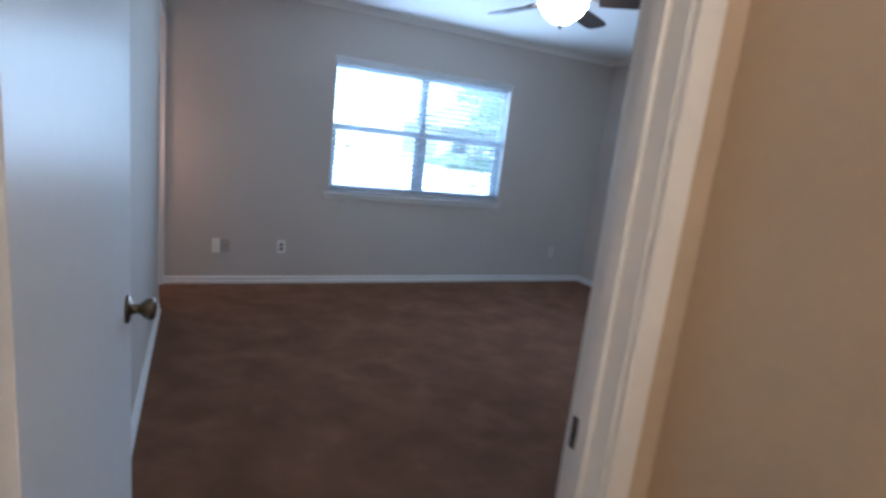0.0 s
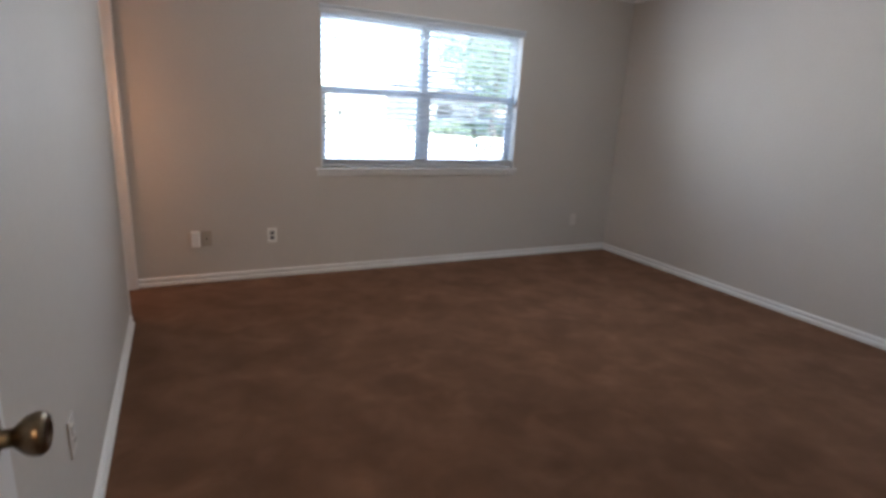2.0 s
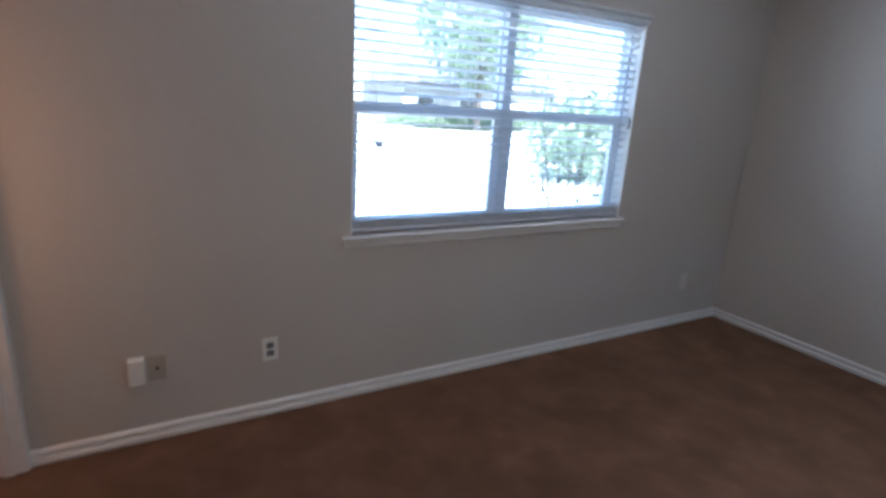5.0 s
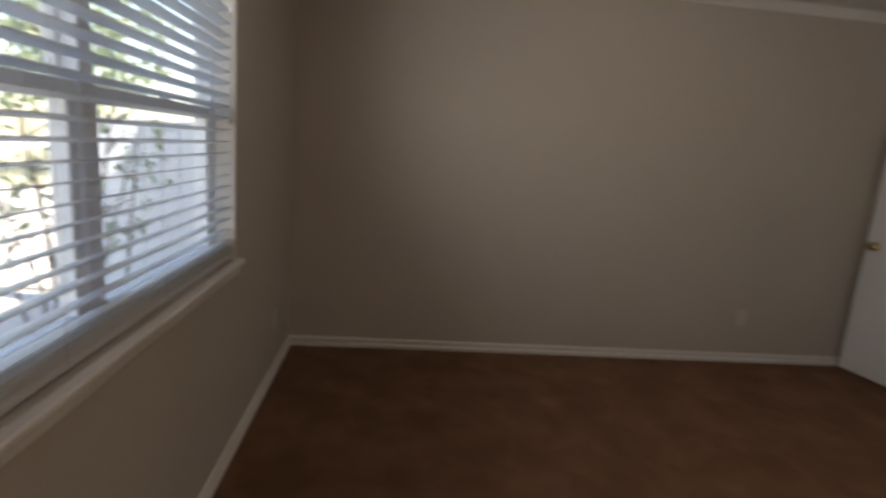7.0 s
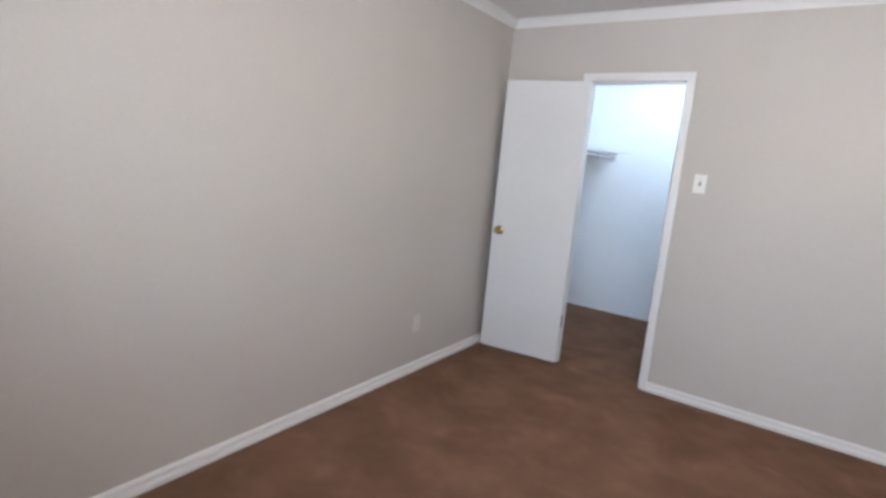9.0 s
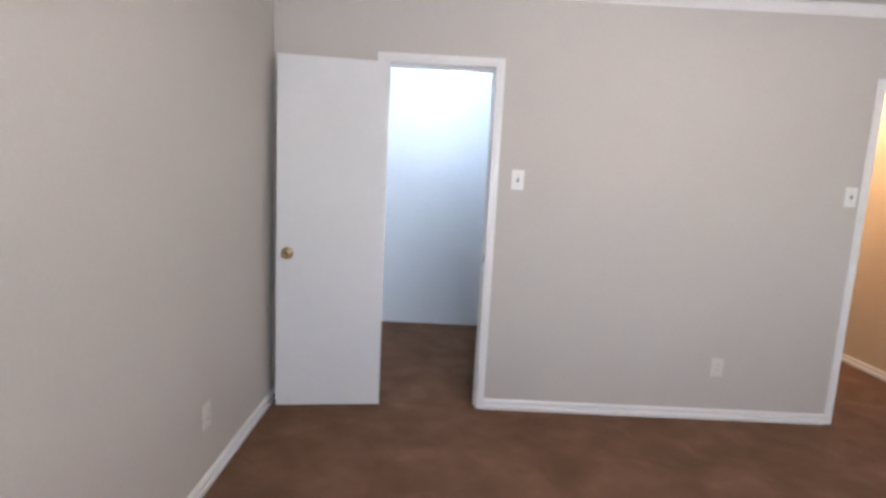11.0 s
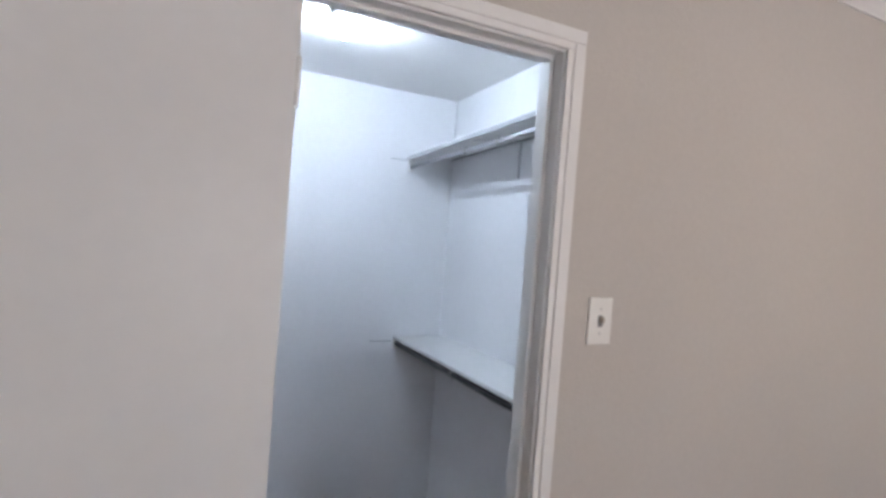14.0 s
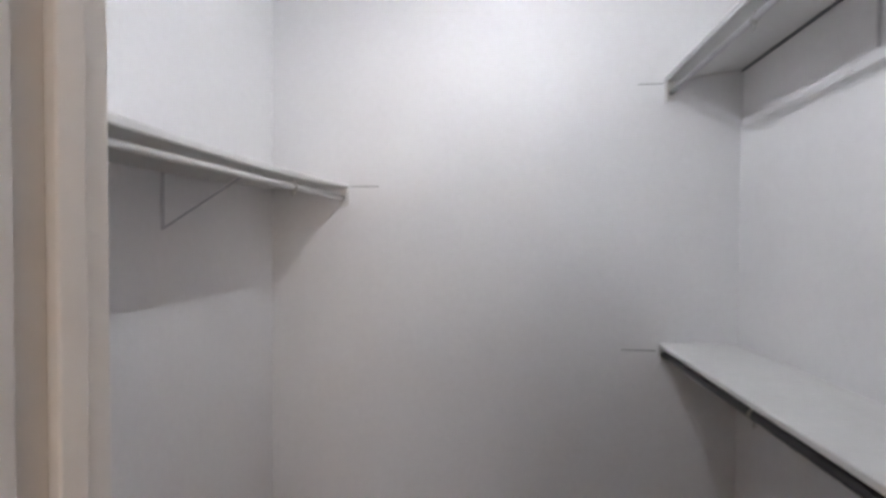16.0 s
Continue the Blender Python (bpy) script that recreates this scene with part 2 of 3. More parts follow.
def finish(name, bm, mat, parent=None, smooth=False, bevel=0.0, segments=2):
    if bevel:
        bmesh.ops.bevel(bm, geom=bm.edges[:], offset=bevel, segments=segments, affect='EDGES', profile=0.5)
    bmesh.ops.recalc_face_normals(bm, faces=bm.faces)
    me = bpy.data.meshes.new(name)
    bm.to_mesh(me)
    bm.free()
    if mat:
        me.materials.append(mat)
    if smooth:
        me.polygons.foreach_set("use_smooth", [True] * len(me.polygons))
    ob = new(name, me)
    if parent:
        ob.parent = parent
    return ob


def box(name, x0, x1, y0, y1, z0, z1, mat, parent=None, bevel=0.0):
    bm = bmesh.new()
    add_box(bm, x0, x1, y0, y1, z0, z1)
    return finish(name, bm, mat, parent, bevel=bevel)


def wall(name, label, axis, at, thick, a0, a1, z0, z1, holes, mat):
    """A wall with its inner face at `at`, `thick` deep, along the other axis from a0 to a1; holes: (a0, a1, z0, z1)."""
    bm = bmesh.new()
    cuts = sorted({a0, a1, *[h[0] for h in holes], *[h[1] for h in holes]})
    for lo, hi in zip(cuts, cuts[1:]):
        spans = [(z0, z1)]
        for h in holes:
            if h[0] <= lo and hi <= h[1]:
                spans = [(z0, h[2]), (h[3], z1)]
        for s0, s1 in spans:
            if s1 - s0 > 1e-4:
                if axis == "y":
                    add_box(bm, lo, hi, at, at + thick, s0, s1)
                else:
                    add_box(bm, at, at + thick, lo, hi, s0, s1)
    bmesh.ops.remove_doubles(bm, verts=bm.verts, dist=1e-5)
    return tagged(finish(name, bm, mat), label, "wall", kind="structure")


# ------------------------------------------------------------------ large structure
# wall_north runs past the room to x = 4.0 under the added roof
wall("wall_north", "warm grey painted wall holding the window", "y", 0, 0.16, WEST - 2.2, 4.0, 0, CEIL + 0.1, [(WIN_L, WIN_R, WIN_B, WIN_T)], PAINT)
wall("wall_east", "long bare warm grey painted wall", "x", 0, 0.12, SOUTH, 0, 0, CEIL + 0.1, [], PAINT)
wall("wall_south", "warm grey painted wall with closet and entry doorways", "y", SOUTH, -WT / 2, WEST - 0.12, 0.12, 0, CEIL + 0.1,
     [(ED_R - 0.02, ED_L + 0.02, 0, DOOR_H + 0.02), (CD_R - 0.02, CD_L + 0.02, 0, DOOR_H + 0.02)], PAINT)
wall("wall_west", "warm grey painted wall with a side doorway", "x", WEST, -0.12, SOUTH, 0, 0, CEIL + 0.1, [(BD_S - 0.02, BD_N + 0.02, 0, DOOR_H + 0.02)], PAINT)
# closet
S2 = SOUTH - WT / 2
wall("closet_wall_front", "white painted inside face of the closet front", "y", S2, -WT / 2, CLOSET_W - 0.1, 0.12, 0, CEIL + 0.1, [(CD_R - 0.02, CD_L + 0.02, 0, DOOR_H + 0.02)], CLOSET_PAINT)
wall("closet_wall_back", "plain white painted closet back wall", "y", BACK, -0.1, CLOSET_W - 0.1, 0.12, 0, CEIL, [], CLOSET_PAINT)
wall("closet_wall_east", "white painted closet side wall", "x", 0, 0.12, BACK, S2 - WT / 2, 0, CEIL, [], CLOSET_PAINT)
wall("closet_wall_west", "white painted closet side wall", "x", CLOSET_W, -0.1, BACK, S2 - WT / 2, 0, CEIL, [], CLOSET_PAINT)
# hall
HE, HW, HS = -3.40, -4.56, -6.6
wall("hall_wall_north", "tan painted hall side of the bedroom wall", "y", S2, -WT / 2, HW - 0.1, CLOSET_W - 0.1, 0, CEIL + 0.1, [(ED_R - 0.02, ED_L + 0.02, 0, DOOR_H + 0.02)], HALL_PAINT)
wall("hall_wall_east", "tan painted hall wall", "x", HE, 0.1, HS, S2 - WT / 2, 0, CEIL, [], HALL_PAINT)
wall("hall_wall_west", "tan painted hall wall", "x", HW, -0.1, HS, S2 - WT / 2, 0, CEIL, [], HALL_PAINT)
wall("hall_wall_south", "tan painted hall end wall", "y", HS, -0.1, HW - 0.1, HE + 0.1, 0, CEIL, [], HALL_PAINT)
# side room beyond the west doorway
wall("bathroom_wall_west", "plain painted wall of the side room", "x", -6.0, -0.1, -1.6, 0, 0, CEIL, [], HALL_PAINT)
wall("bathroom_wall_south", "plain painted wall of the side room", "y", -1.6, -0.1, -6.1, WEST - 0.12, 0, CEIL, [], HALL_PAINT)

# unseen walls that close the east run added under the shading roof
wall("added_wing_east", "plain pale unseen wall closing the added east run", "x", 4.0, -0.14, -6.1, 0, 0, CEIL + 0.1, [], SIDING)
wall("added_wing_south", "plain pale unseen wall closing the added east run", "y", -6.1, 0.12, 0.13, 3.86, 0, CEIL + 0.1, [], SIDING)
tagged(box("floor", -6.3, 0.12, -6.9, 0.16, -0.12, 0.0, CARPET), "worn brown cut-pile carpet with trodden marks", "carpet", kind="structure")
tagged(box("ceiling", -6.3, 0.12, SOUTH, 0.0, CEIL, CEIL + 0.1, CEILING_PAINT), "white textured bedroom ceiling", "ceiling", kind="structure")
tagged(box("closet_ceiling", CLOSET_W - 0.1, 0.12, BACK - 0.1, S2 - WT / 2, CLOSET_CEIL, CLOSET_CEIL + 0.1, CEILING_PAINT), "white closet ceiling", "ceiling", kind="structure")
tagged(box("hall_ceiling", HW - 0.1, HE + 0.1, HS - 0.1, S2 - WT / 2, CEIL - 0.03, CEIL + 0.07, CEILING_PAINT), "white hall ceiling", "ceiling", kind="structure")

# unseen slab; its stretch east of the room is added to shade the fence
tagged(box("roof", -6.5, 4.2, -7.1, 0.55, CEIL + 0.1, CEIL + 0.26, ROOF), "plain low unseen roof slab over the rooms, run east to shade the fence", "roof", kind="structure")


def extrude_profile(bm, profile, start, end, inward):
    """A moulding: profile points (out from the wall, up) swept from start to end; inward: the unit way off the wall."""
    a, b, n = Vector(start), Vector(end), Vector(inward)
    rings = []
    for p in (a, b):
        rings.append([bm.verts.new(p + n * o + Vector((0, 0, u))) for o, u in profile])
    k = len(profile)
    for i in range(k):
        j = (i + 1) % k
        bm.faces.new((rings[0][i], rings[0][j], rings[1][j], rings[1][i]))
    bm.faces.new(rings[0])
    bm.faces.new(list(reversed(rings[1])))


BASE = [(0, 0), (0.019, 0), (0.021, 0.005), (0.021, 0.020), (0.018, 0.025), (0.010, 0.027), (0.001, 0.028), (0.001, 0.042), (0.014, 0.043), (0.0145, 0.052), (0.011, 0.060), (0.005, 0.064), (0, 0.065)]
CROWN = [(0, 0), (0, -0.056), (0.008, -0.056), (0.011, -0.048), (0.022, -0.030), (0.034, -0.016), (0.040, -0.008), (0.046, -0.008), (0.046, 0)]


def moulding(name, label, category, profile, z, runs):
    bm = bmesh.new()
    for start, end, inward in runs:
        extrude_profile(bm, profile, (*start, z), (*end, z), (*inward, 0))
    return tagged(finish(name, bm, TRIM), label, category, kind="structure")


CAS = 0.048     # width of door casings
moulding("baseboard", "white painted stepped baseboard round the bedroom", "baseboard", BASE, 0.0, [
    ((WEST + 0.001, 0), (0, 0), (0, -1)),
    ((0, 0), (0, SOUTH), (-1, 0)),
    ((0, SOUTH), (CD_L + CAS + 0.005, SOUTH), (0, 1)),
    ((CD_R - CAS - 0.005, SOUTH), (ED_L + CAS + 0.005, SOUTH), (0, 1)),
    ((WEST, SOUTH), (WEST, BD_S - CAS - 0.005), (1, 0)),
])
moulding("crown_trim", "slim white crown moulding round the ceiling", "crown moulding", CROWN, CEIL, [
    ((WEST, 0), (0, 0), (0, -1)),
    ((0, 0), (0, SOUTH), (-1, 0)),
    ((0, SOUTH), (WEST, SOUTH), (0, 1)),
    ((WEST, SOUTH), (WEST, 0), (1, 0)),
])
HB = SOUTH - WT
moulding("hall_baseboard", "white painted hall baseboard", "baseboard", BASE, 0.0, [
    ((HW, HS), (HW, HB), (1, 0)), ((HE, HS), (HE, HB), (-1, 0)), ((HW, HS), (HE, HS), (0, 1)),
])


# ------------------------------------------------------------------ door frames and doors
def door_frame(name, label, x_hi, x_lo, y_in, y_out, top, axis="y", both=True, steps=((0.011, 0.0), (0.016, 0.017))):
    """Jambs, head, stops and casings on both faces of a doorway; axis: the way through it."""
    root = tagged(new(name), label, "door frame", kind="structure")

    def part(nm, a0, a1, b0, b1, z0, z1, bevel=0.002):
        if axis == "y":
            return box(nm, a0, a1, b0, b1, z0, z1, TRIM, root, bevel)
        return box(nm, b0, b1, a0, a1, z0, z1, TRIM, root, bevel)

    lo, hi = min(x_hi, x_lo), max(x_hi, x_lo)
    b0, b1 = min(y_in, y_out), max(y_in, y_out)
    part("jamb", lo - 0.018, lo, b0, b1, 0, top)
    part("jamb", hi, hi + 0.018, b0, b1, 0, top)
    part("head", lo - 0.018, hi + 0.018, b0, b1, top, top + 0.018)
    mid = y_in + (y_out - y_in) * 0.34
    m2 = y_in + (y_out - y_in) * 0.62
    part("stop", lo, lo + 0.011, mid, m2, 0, top - 0.011)
    part("stop", hi - 0.011, hi, mid, m2, 0, top - 0.011)
    part("stop", lo, hi, mid, m2, top - 0.011, top)
    sgn = 1 if y_in > y_out else -1
    for face, out in ((y_in, sgn), (y_out, -sgn))[:2 if both else 1]:
        for thick, inset in steps:
            f0, f1 = face, face + out * thick
            part("casing", lo - 0.005 - CAS, lo - 0.005 - inset, f0, f1, 0, top + 0.005 + inset * 0.99, 0.25 * min(thick, 0.012))
            part("casing", hi + 0.005 + inset, hi + 0.005 + CAS, f0, f1, 0, top + 0.005 + inset * 0.99, 0.25 * min(thick, 0.012))
            part("casing", lo - 0.005 - CAS, hi + 0.005 + CAS, f0, f1 + out * 0.0006, top + 0.005 + inset, top + 0.005 + CAS, 0.25 * min(thick, 0.012))
    return root


closet_frame = door_frame("closet_door_frame", "white painted casing and jambs round the closet doorway", CD_L, CD_R, SOUTH, HB - 0.002, DOOR_H, both=False)
entry_frame = door_frame("entry_door_frame", "white painted casing and jambs round the entry doorway", ED_L, ED_R, SOUTH, HB, DOOR_H, steps=((0.012, 0.0),))
side_frame = door_frame("side_door_frame", "white painted casing and jambs round the side doorway", BD_N, BD_S, WEST, WEST - 0.12, DOOR_H, axis="x", steps=((0.004, 0.0),))


def lathe(name, profile, mat, parent=None, steps=24, m=None):
    """A turned shape about its local z: profile of (radius, height)."""
    bm = bmesh.new()
    rings = []
    for r, h in profile:
        rings.append([bm.verts.new((r * math.cos(2 * math.pi * i / steps), r * math.sin(2 * math.pi * i / steps), h)) for i in range(steps)])
    for a, c in zip(rings, rings[1:]):
        for i in range(steps):
            j = (i + 1) % steps
            bm.faces.new((a[i], a[j], c[j], c[i]))
    bm.faces.new(list(reversed(rings[0])))
    bm.faces.new(rings[-1])
    ob = finish(name, bm, mat, parent, smooth=True)
    if m is not None:
        ob.matrix_basis = m
    return ob


KNOB = [(0.033, 0), (0.034, 0.003), (0.030, 0.007), (0.016, 0.010), (0.0115, 0.016), (0.0115, 0.026), (0.017, 0.032), (0.024, 0.040), (0.0265, 0.048), (0.0262, 0.055), (0.022, 0.060), (0.012, 0.062), (0.011, 0.0605), (0.003, 0.060)]


def flush_door(name, label, width, knob_mat):
    """A flush slab door: local x from the hinge edge to the free edge, y its thickness, z up."""
    root = tagged(new(name), label, "door")
    box("slab", 0.003, width, -0.0175, 0.0175, 0.016, DOOR_H - 0.004, DOOR_PAINT, root, 0.002)
    for side in (1, -1):
        lathe("knob", KNOB, knob_mat, root, 24, pose(width - 0.062, side * 0.0173, 0.94, -90 * side))
    box("latch_plate", width - 0.001, width + 0.0012, -0.012, 0.012, 0.912, 0.968, knob_mat, root)
    for z in (0.333, 1.844):
        bm = bmesh.new()
        add_box(bm, -0.001, 0.0032, 0.004, 0.018, z - 0.040, z + 0.040)
        bmesh.ops.create_cone(bm, cap_ends=True, segments=12, radius1=0.005, radius2=0.005, depth=0.082, matrix=Matrix.Translation((-0.002 if z < 1 else 0.003, 0.022 if z < 1 else 0.016, z)))
        bmesh.ops.create_cone(bm, cap_ends=True, segments=12, radius1=0.0058, radius2=0.003, depth=0.007, matrix=Matrix.Translation((-0.002 if z < 1 else 0.003, 0.022 if z < 1 else 0.016, z + 0.0445)))
        finish("hinge", bm, DARK_METAL if z < 1 else TRIM, root)
    return root


def strike_plate(name, label, m):
    root = tagged(new(name), label, "strike plate")
    bm = bmesh.new()
    add_box(bm, -0.0012, 0.0012, -0.016, 0.016, -0.029, 0.029)
    finish("plate", bm, DARK_METAL, root, bevel=0.0008, segments=1)
    box("latch_hole", -0.0015, 0.0016, -0.008, 0.008, -0.012, 0.012, SLOT, root)
    root.matrix_basis = m
    return root


closet_door = flush_door("closet_door", "white flush door with a brass knob, swung wide open", 0.618, BRASS)
closet_door.matrix_basis = pose(-0.668, SOUTH + 0.026, 0, 0, 0, 7.4)
entry_door = flush_door("entry_door", "white flush door with a dark aged knob, open along the wall", 0.765, AGED)
entry_door.matrix_basis = pose(-4.288, SOUTH + 0.014, 0, 0, 0, 87.6)
strike_plate("strike_plate", "tarnished strike plate let into the closet jamb", pose(CD_R + 0.001, SOUTH - 0.022, 0.945))
strike_plate("strike_plate", "tarnished strike plate let into the entry jamb", pose(ED_L - 0.001, SOUTH - 0.022, 0.945))

# ------------------------------------------------------------------ window
WIN_C = (WIN_L + WIN_R) / 2
window = tagged(new("window_1"), "white twin single-hung window with a centre mullion", "window", kind="structure")
YF = 0.085      # inner face of the window frame
for x0, x1 in ((WIN_L, WIN_L + 0.026), (WIN_R - 0.026, WIN_R)):
    box("frame", x0, x1, YF, YF + 0.07, WIN_B, WIN_T, VINYL, window, 0.003)
box("frame", WIN_L, WIN_R, YF, YF + 0.07, WIN_T - 0.04, WIN_T - 0.001, VINYL, window, 0.003)
box("frame", WIN_L, WIN_R, YF - 0.003, YF + 0.07, WIN_B, WIN_B + 0.03, VINYL, window, 0.003)
box("mullion", WIN_C - 0.029, WIN_C + 0.029, YF - 0.004, YF + 0.072, WIN_B + 0.01, WIN_T - 0.01, VINYL, window, 0.004)
for x0, x1 in ((WIN_L + 0.022, WIN_C - 0.026), (WIN_C + 0.026, WIN_R - 0.022)):
    # lower sash in front, upper sash behind
    for z0, z1, y0, w in ((WIN_B + 0.028, 1.468, YF + 0.006, 0.038), (1.425, WIN_T - 0.035, YF + 0.036, 0.014)):
        box("sash_rail", x0, x1, y0, y0 + 0.028, z0, z0 + 0.036, VINYL, window, 0.003)
        box("sash_rail", x0, x1, y0, y0 + 0.028, z1 - 0.036, z1, VINYL, window, 0.003)
        box("sash_stile", x0, x0 + w, y0 + 0.001, y0 + 0.027, z0 + 0.03, z1 - 0.03, VINYL, window, 0.003)
        box("sash_stile", x1 - w, x1, y0 + 0.001, y0 + 0.027, z0 + 0.03, z1 - 0.03, VINYL, window, 0.003)
        pane = box("pane", x0 + 0.01, x1 - 0.01, y0 + 0.012, y0 + 0.016, z0 + 0.03, z1 - 0.03, GLASS, window)
        pane.visible_shadow = False
    box("sash_lock", (x0 + x1) / 2 - 0.03, (x0 + x1) / 2 + 0.03, YF - 0.006, YF + 0.012, 1.468, 1.482, VINYL, window, 0.003)
# returns of the opening
bm = bmesh.new()
add_box(bm, WIN_L - 0.001, WIN_L + 0.006, 0.0005, 0.16, WIN_B, WIN_T)
add_box(bm, WIN_R - 0.006, WIN_R + 0.001, 0.0005, 0.16, WIN_B, WIN_T)
add_box(bm, WIN_L, WIN_R, 0.0005, 0.16, WIN_T - 0.006, WIN_T + 0.001)
finish("reveal", bm, TRIM, window)
# stool and apron
stool = tagged(new("window_sill"), "white painted wooden window stool with apron", "window sill", kind="structure")
box("stool", WIN_L - 0.045, WIN_R + 0.028, -0.034, 0.0, WIN_B - 0.022, WIN_B, TRIM, stool, 0.006)
box("stool_inner", WIN_L, WIN_R, -0.001, YF, WIN_B - 0.02, WIN_B - 0.0005, TRIM, stool)
bm = bmesh.new()
extrude_profile(bm, [(0, 0), (0.008, 0), (0.012, 0.006), (0.013, 0.034), (0.009, 0.04), (0, 0.04)], (WIN_L - 0.03, 0, WIN_B - 0.062), (WIN_R + 0.015, 0, WIN_B - 0.062), (0, -1, 0))
finish("apron", bm, TRIM, stool)


def slat_mesh(width):
    """A blind slat, slightly crowned across its depth."""
    bm = bmesh.new()
    n, depth, thick, crown = 4, 0.050, 0.0028, 0.0016
    rows = []
    for side in (1, -1):
        for i in range(n + 1):
            u = i / n * 2 - 1
            z = crown * (1 - u * u) + side * thick / 2
            rows.append((u * depth / 2, z))
    top, bottom = rows[:n + 1], rows[n + 1:]
    loop = top + list(reversed(bottom))
    ends = [[bm.verts.new((x, y, z)) for y, z in loop] for x in (-width / 2, width / 2)]
    k = len(loop)
    for i in range(k):
        j = (i + 1) % k
        bm.faces.new((ends[0][i], ends[0][j], ends[1][j], ends[1][i]))
    bm.faces.new(list(reversed(ends[0])))
    bm.faces.new(ends[1])
    bmesh.ops.recalc_face_normals(bm, faces=bm.faces)
    me = bpy.data.meshes.new("slat")
    bm.to_mesh(me)
    bm.free()
    me.materials.append(SLAT)
    return me


blind = tagged(new("window_blind"), "white two-inch slat blind lowered over the window, slats open", "blind")
BY = 0.040      # depth at which the slats hang
SW = WIN_R - WIN_L - 0.022
slats = slat_mesh(SW)
rng = random.Random(5)
z = WIN_B + 0.082
while z < WIN_T - 0.055:
    ob = new("slat", slats)
    ob.parent = blind
    ob.matrix_basis = pose(WIN_C, BY, z, -12 + rng.uniform(-1.2, 1.2), rng.uniform(-0.08, 0.08), 0)
    z += 0.0445
for i in range(5):
    ob = new("slat", slats)
    ob.parent = blind
    ob.matrix_basis = pose(WIN_C, BY + rng.uniform(-0.002, 0.002), WIN_B + 0.036 + 0.0068 * i, rng.uniform(-1, 1), 0, 0)
box("bottom_rail", WIN_L + 0.011, WIN_R - 0.011, BY - 0.026, BY + 0.026, WIN_B + 0.010, WIN_B + 0.030, SLAT, blind, 0.004)
box("headrail", WIN_L + 0.008, WIN_R - 0.008, BY - 0.024, BY + 0.030, WIN_T - 0.044, WIN_T - 0.008, SLAT, blind, 0.002)
bm = bmesh.new()
extrude_profile(bm, [(0, 0), (0.008, 0), (0.012, 0.004), (0.013, 0.020), (0.006, 0.024), (0.006, 0.030), (0.020, 0.033), (0.021, 0.046), (0.014, 0.052), (0, 0.052)], (WIN_L - 0.010, 0, WIN_T - 0.036), (WIN_R + 0.010, 0, WIN_T - 0.036), (0, -1, 0))
finish("valance", bm, SLAT, blind)
for fx in (0.06, 0.36, 0.64, 0.94):
    x = WIN_L + 0.011 + SW * fx
    bm = bmesh.new()
    for y in (BY - 0.0265, BY + 0.0265):
        add_box(bm, x - 0.0012, x + 0.0012, y - 0.0008, y + 0.0008, WIN_B + 0.02, WIN_T - 0.05)
    finish("ladder_cord", bm, CORD, blind)
bm = bmesh.new()
bmesh.ops.create_cone(bm, cap_ends=True, segments=8, radius1=0.004, radius2=0.004, depth=0.5, matrix=Matrix.Translation((WIN_R - 0.05, BY - 0.034, WIN_T - 0.33)))
bmesh.ops.create_cone(bm, cap_ends=True, segments=8, radius1=0.007, radius2=0.004, depth=0.03, matrix=Matrix.Translation((WIN_R - 0.05, BY - 0.034, WIN_T - 0.59)))
finish("tilt_wand", bm, CORD, blind)
sensor = tagged(new("window_sensor"), "small dark grey sensor stuck on the window pane", "sensor")
box("body", -2.866, -2.834, YF - 0.002, YF + 0.019, 1.264, 1.297, SENSOR_GREY, sensor, 0.003)
cleat = tagged(new("cord_cleat"), "small metal cord cleat screwed to the window reveal", "cord cleat")
bm = bmesh.new()
add_box(bm, WIN_R - 0.014, WIN_R - 0.006, 0.012, 0.020, 1.42, 1.462)
add_box(bm, WIN_R - 0.022, WIN_R - 0.012, 0.013, 0.019, 1.41, 1.418)
add_box(bm, WIN_R - 0.022, WIN_R - 0.012, 0.013, 0.019, 1.464, 1.472)
finish("body", bm, DARK_METAL, cleat, bevel=0.001, segments=1)


# ------------------------------------------------------------------ wall plates
def outlet(name, label, m, group="outlets"):
    """A duplex outlet, lying in local x (across) and z (up), facing local -y."""
    root = tagged(new(name), label, "outlet", group)
    body = PAINTED_PLATE if "dull" in label else PLASTIC
    box("plate", -0.036, 0.036, -0.006, 0.0, -0.058, 0.058, body, root, 0.0025)
    for z in (-0.0195, 0.0195):
        bm = bmesh.new()
        add_box(bm, -0.0165, 0.0165, -0.0085, -0.004, z - 0.0145, z + 0.0145)
        finish("socket", bm, GREY_PLASTIC if "dark" in label else body, root, bevel=0.003)
        for x in (-0.006, 0.006):
            box("slot", x - 0.0012, x + 0.0012, -0.0092, -0.006, z - 0.002, z + 0.007, SLOT, root)
    lathe("screw", [(0.003, 0), (0.003, 0.001), (0.001, 0.0016)], FAN_METAL, root, 10, pose(0, -0.006, 0, 90))
    root.matrix_basis = m
    return root


